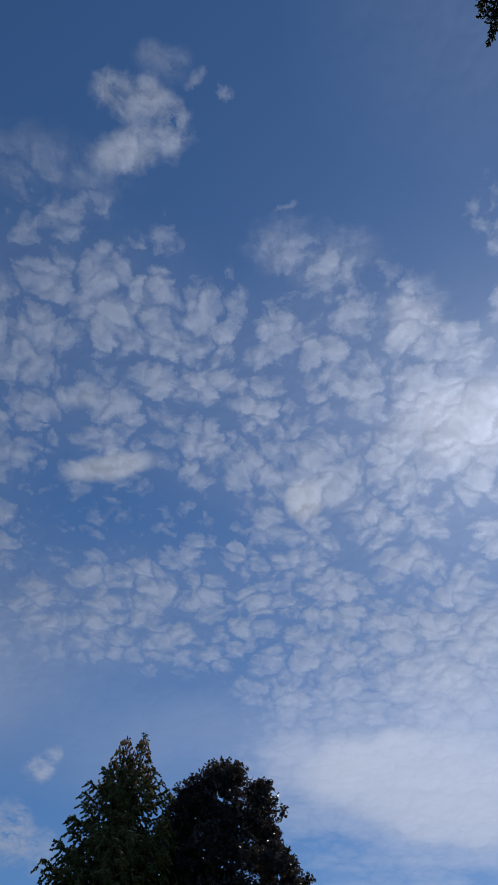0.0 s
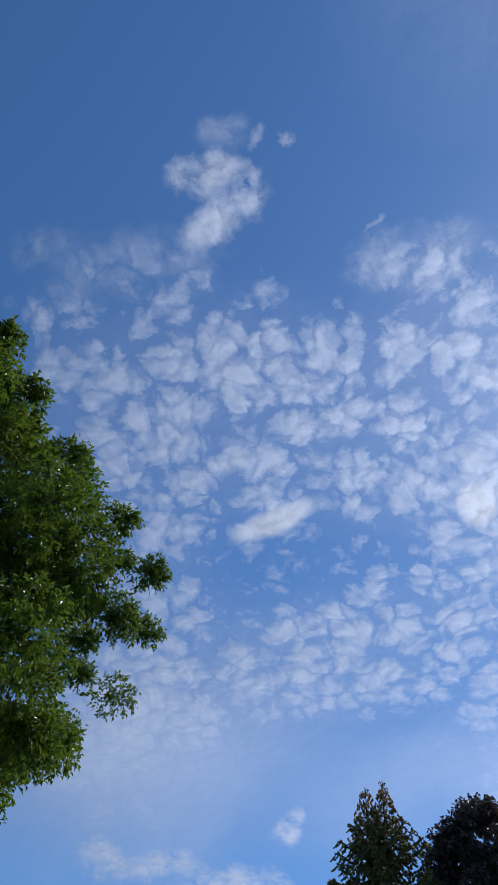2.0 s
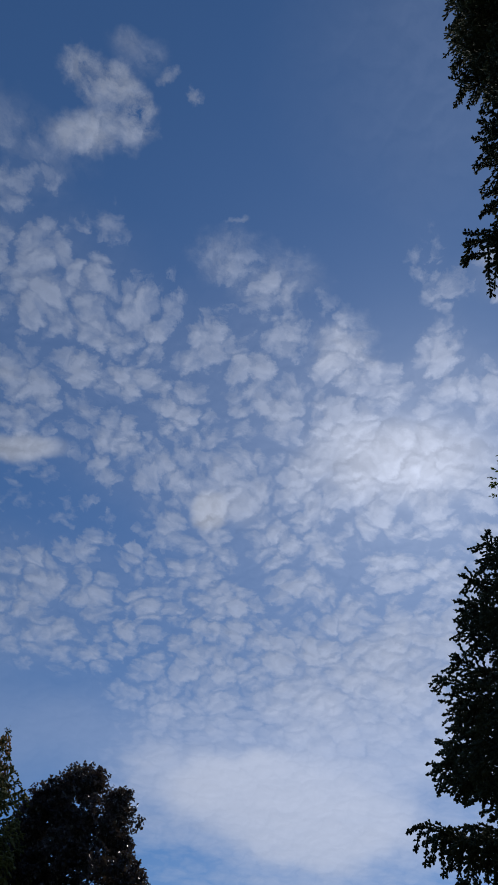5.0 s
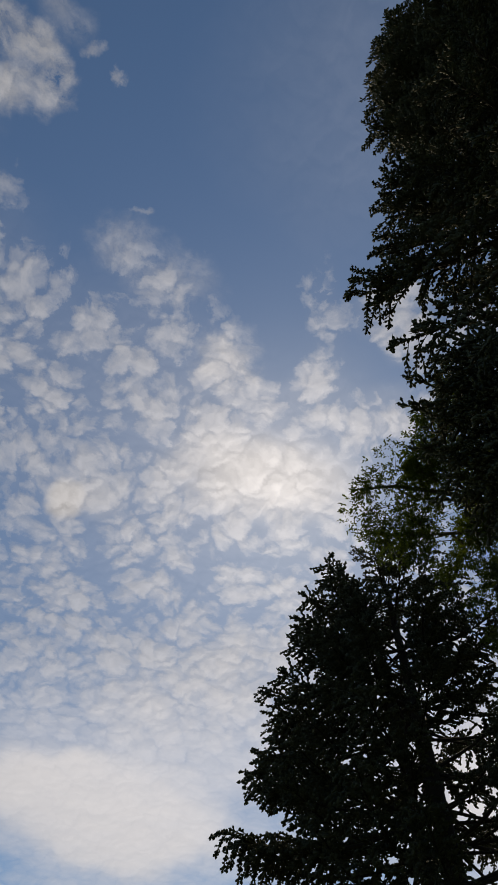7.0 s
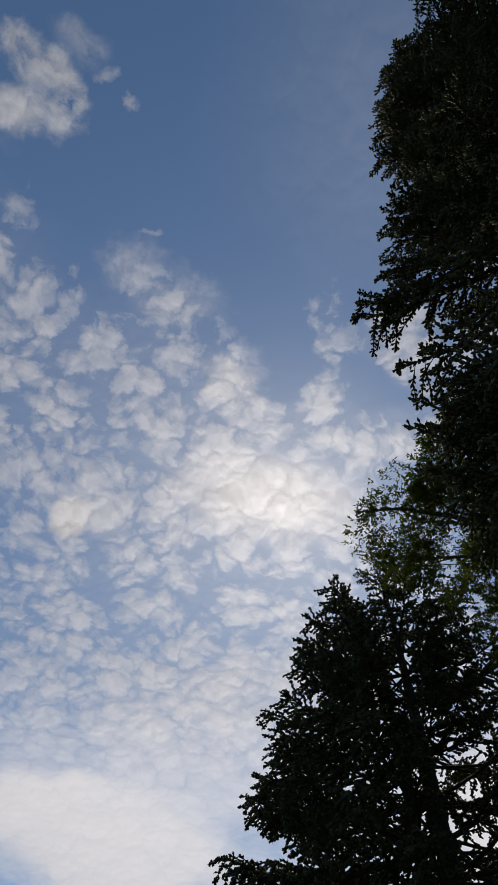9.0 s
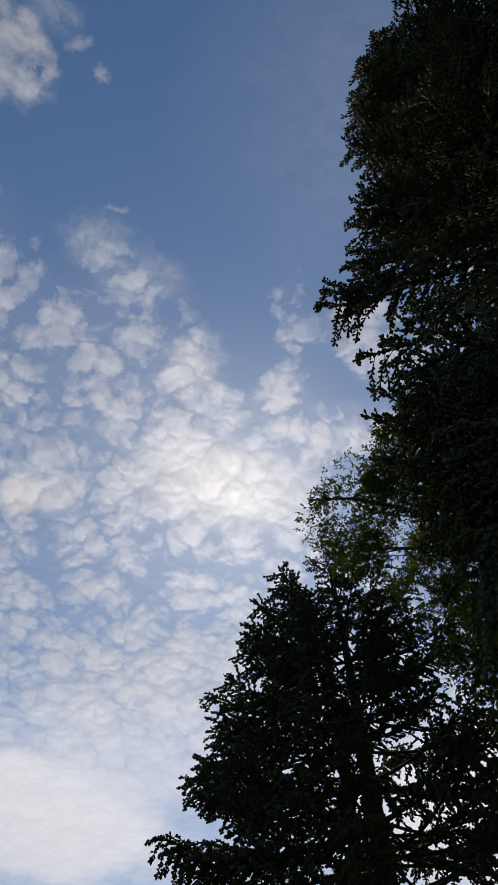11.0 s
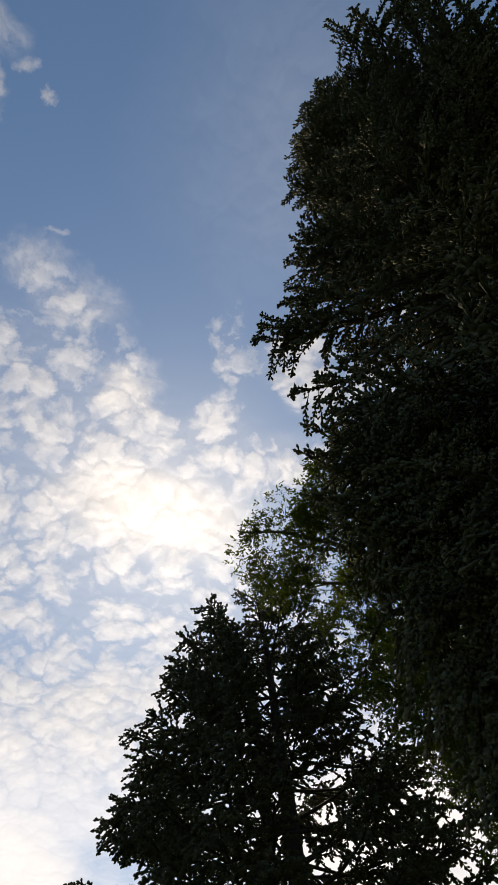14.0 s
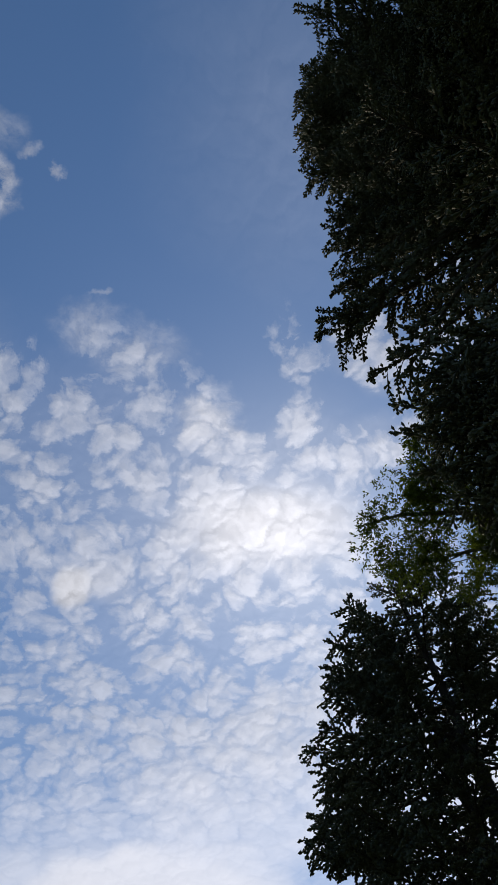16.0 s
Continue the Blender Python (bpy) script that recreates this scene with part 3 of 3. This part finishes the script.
# ---------------------------------------------------------------- broad-leaved trees
def broadleaf(tree, height, foot, outline, low, mat, barkmat, seed, clumps, per, leaf, limbs=14, spread=0.75, droop=0.25, core=0.35, broad=0.43, lobes=0.10, turned=0, arm=None):
    """Trunk, limbs that reach into the crown, and a crown of leafy clumps; outline(height) gives the crown's reach."""
    rng = np.random.default_rng(seed)
    g, line = stem(height * 0.82, foot, 0.2, seed)
    child("trunk", g.mesh("trunk", barkmat, True), tree)
    hs = np.linspace(low, height, 200)
    rs = np.array([outline(h) for h in hs])
    weight = rs / rs.sum()
    centres = []
    for _ in range(clumps):
        h = rng.choice(hs, p=weight) + rng.normal(0, 0.1)
        az = rng.uniform(0, 2 * np.pi)
        if arm and outline(h) > 3.3 and rng.random() < 0.13:      # one limb reaches out past the rest
            az = radians(arm[0] + arm[1] * rng.uniform(-1, 1))
        lump = 1 + lobes * math.sin(3 * az + h * 0.9 + seed) + 0.7 * lobes * math.sin(5 * az - h * 3.1) + 0.6 * lobes * math.sin(9 * az + h * 4.3)
        r = outline(h) * lump * (core + (1 - core) * rng.random() ** 0.35)
        if arm and abs((math.degrees(az) - arm[0] + 180) % 360 - 180) > arm[1]:
            r *= arm[2]
        centres.append((r * math.cos(az), r * math.sin(az), h))
    centres = np.array(centres)
    # limbs run from the trunk out to clumps spread round the crown
    pick = rng.choice(len(centres), min(limbs, len(centres)), replace=False)
    for c in centres[pick]:
        z0 = max(low * 0.75, min(height * 0.72, c[2] - 0.55 * math.hypot(c[0], c[1]) - 0.4))
        a = np.array([np.interp(z0, line[:, 2], line[:, 0]), np.interp(z0, line[:, 2], line[:, 1]), z0])
        s = np.linspace(0, 1, 8)[:, None]
        bow = np.array([0, 0, 1]) * 0.25 * np.linalg.norm(c - a)
        pts = a + (c - a) * s + bow * (np.sin(s * np.pi) * 0.5) + np.cumsum(rng.normal(0, 0.05, (8, 3)), 0) * s
        lg = Geo()
        lg.tube(pts, foot * 0.38 * (1 - s[:, 0]) ** 0.8 + 0.012, 6)
        near_c = centres[np.argsort(((centres - c) ** 2).sum(1))[1:7]]
        for e in near_c:
            k = rng.integers(3, 7)
            m = (pts[k] + e) / 2 + rng.normal(0, 0.12, 3)
            lg.tube([pts[k], m, e], [foot * 0.10 + 0.006, 0.014, 0.006], 4)
        child("limb", lg.mesh("limb", barkmat, True), tree)
    toward = -unit(np.array([tree.location[0], tree.location[1]]))
    # leaves: sprigs inside each clump, leaves along each sprig
    crown = Geo()
    base, way, face, big = [], [], [], []
    for c in centres:
        size = spread * rng.uniform(0.65, 1.25)
        seen = c[0] * toward[0] + c[1] * toward[1] > -1.0 and (c[0] * toward[1] - c[1] * toward[0]) * turned > -1.2
        many = per if seen else per // 6
        outward = unit(np.array([c[0], c[1], (c[2] - low) * 0.35]))
        sprigs = max(3, many // 7)
        d = unit(rng.normal(size=(sprigs, 3)) + outward * 0.55 + UP * 0.25)
        r = size * rng.random((sprigs, 1)) ** 0.4
        tips = c + d * r * np.array([1.0, 1.0, 0.72])
        d = unit(d - UP * droop)
        for j in range(7):
            big.append(np.full(sprigs, 1.0 if seen else 1.9))
            base.append(tips - d * leaf * 0.45 * j * 0.5 + rng.normal(0, leaf * 0.25, (sprigs, 3)))
            way.append(unit(d + rng.normal(0, 0.75, (sprigs, 3)) - UP * droop))
            face.append(unit(UP + rng.normal(0, 0.55, (sprigs, 3)) + outward * 0.3))
    base, way, face = np.concatenate(base), np.concatenate(way), np.concatenate(face)
    ln = leaf * rng.uniform(0.7, 1.25, len(base)) * np.concatenate(big)
    crown.leaves(base, way, face, ln, ln * broad * rng.uniform(0.85, 1.15, len(base)))
    child("crown", crown.mesh("crown", mat), tree, kind="stuff")
    # twigs that show in the gaps
    tw = Geo()
    a = centres[rng.integers(0, len(centres), len(centres) * 3)]
    b = a + rng.normal(0, spread * 0.3, a.shape)
    tw.spindles(a, b, 0.006 + 0.004 * rng.random(len(a)), 3, 0.1)
    child("twig_mass", tw.mesh("twig_mass", barkmat), tree, kind="stuff")


green_tree = thing("deciduous_tree", *at(-66, 10.0), "tall deciduous tree with full crown of fresh green leaves", "tree", "broad-leaved trees")
broadleaf(green_tree, 13.6, 0.26, profile((4.4, 2.6), (5.1, 4.5), (6.0, 5.15), (7.5, 5.35), (8.0, 5.72), (8.7, 5.58), (9.6, 4.3), (10.6, 3.5), (11.4, 2.6), (12.2, 1.4), (12.8, 0.7), (13.2, 0.2)), 4.6, MAPLE_GREEN, BARK_GREY, 3, 640, 980, 0.065, limbs=22, spread=0.47, core=0.36, lobes=0.07, broad=0.52, turned=-1)

light_tree = thing("deciduous_tree", *at(72, 9.0), "deciduous tree with airy light green crown behind the spruces", "tree", "broad-leaved trees")
broadleaf(light_tree, 12.6, 0.20, profile((4.6, 1.6), (6, 2.4), (7.4, 2.7), (8.8, 2.5), (9.0, 2.6), (9.3, 3.2), (9.7, 3.9), (10.0, 4.35), (10.3, 4.2), (10.6, 3.1), (11.0, 1.9), (11.6, 1.2), (12.5, 0.25)), 5.0, LIME_GREEN, BARK_GREY, 6, 540, 520, 0.062, limbs=18, spread=0.50, lobes=0.06, arm=(139, 15, 0.80))

purple_tree = thing("deciduous_tree", *at(-0.3, 30.0), "dark purple-leaved maple with a rounded dense crown", "tree", "broad-leaved trees")
broadleaf(purple_tree, 16.3, 0.24, profile((3.5, 3.0), (6, 4.1), (10, 4.0), (12.4, 3.4), (13, 2.8), (14.7, 2.25), (15.5, 2.0), (15.9, 1.4), (16.3, 0.5)), 3.5, PURPLE, BARK_GREY, 12, 760, 250, 0.14, limbs=14, spread=0.60, core=0.2, broad=0.8, lobes=0.025)

# cones that hang round the far spruce's tips, and the lawn
rng = np.random.default_rng(44)
cone = Geo()
cone.spindles(np.array([[0, 0, 0.0]]), np.array([[0, 0, -0.19]]), [0.044], 6, 0.5)
cone_mesh = cone.mesh("cone", CONE, True)
for i in range(290):
    tip = -0.36 if i % 2 else 0.36
    h = 16.0 - 2.2 * rng.random() ** 1.2 - (0.15 if i % 2 else 0)
    r = 0.16 + 0.34 * max(0.0, 16.0 - h) * rng.random() ** 0.25
    a = rng.uniform(0, 2 * math.pi)
    child("cone", cone_mesh, far_spruce, pose(tip + r * math.cos(a), r * math.sin(a), h, rng.uniform(-14, 14), rng.uniform(-14, 14), 0))

m, n = material("lawn")
pos = n.add("ShaderNodeNewGeometry").outputs["Position"]
fine = n.noise(pos, 38.0, 5.0).outputs["Fac"]
wide_ = n.noise(pos, 0.35, 4.0).outputs["Fac"]
c = n.mix(n.math("ADD", n.math("MULTIPLY", fine, 0.5), n.math("MULTIPLY", wide_, 0.5)), (0.025, 0.045, 0.012, 1), (0.085, 0.12, 0.035, 1))
bump = n.add("ShaderNodeBump", None, {"Height": fine, "Strength": 0.7, "Distance": 0.03})
n.add("ShaderNodeOutputMaterial", None, {0: n.add("ShaderNodeBsdfPrincipled", None, {"Base Color": c, "Roughness": 0.85, "Normal": bump.outputs[0]}).outputs[0]})
sheet = Geo()
ring = np.concatenate([[0], np.geomspace(2, 3000, 24)])
ang = np.linspace(0, 2 * np.pi, 48, endpoint=False)
verts = [(0, 0, 0)] + [(r * math.cos(a), r * math.sin(a), 0.0) for r in ring[1:] for a in ang]
faces = [(0, 1 + j, 1 + (j + 1) % 48) for j in range(48)]
for i in range(23):
    for j in range(48):
        p0, p1, p2, p3 = 1 + i * 48 + j, 1 + i * 48 + (j + 1) % 48, 1 + (i + 1) * 48 + (j + 1) % 48, 1 + (i + 1) * 48 + j
        faces += [(p0, p3, p2), (p0, p2, p1)]
sheet.put(verts, faces)
tagged(new("ground", sheet.mesh("ground", m)), "wide mown lawn under the trees", "ground", kind="structure")
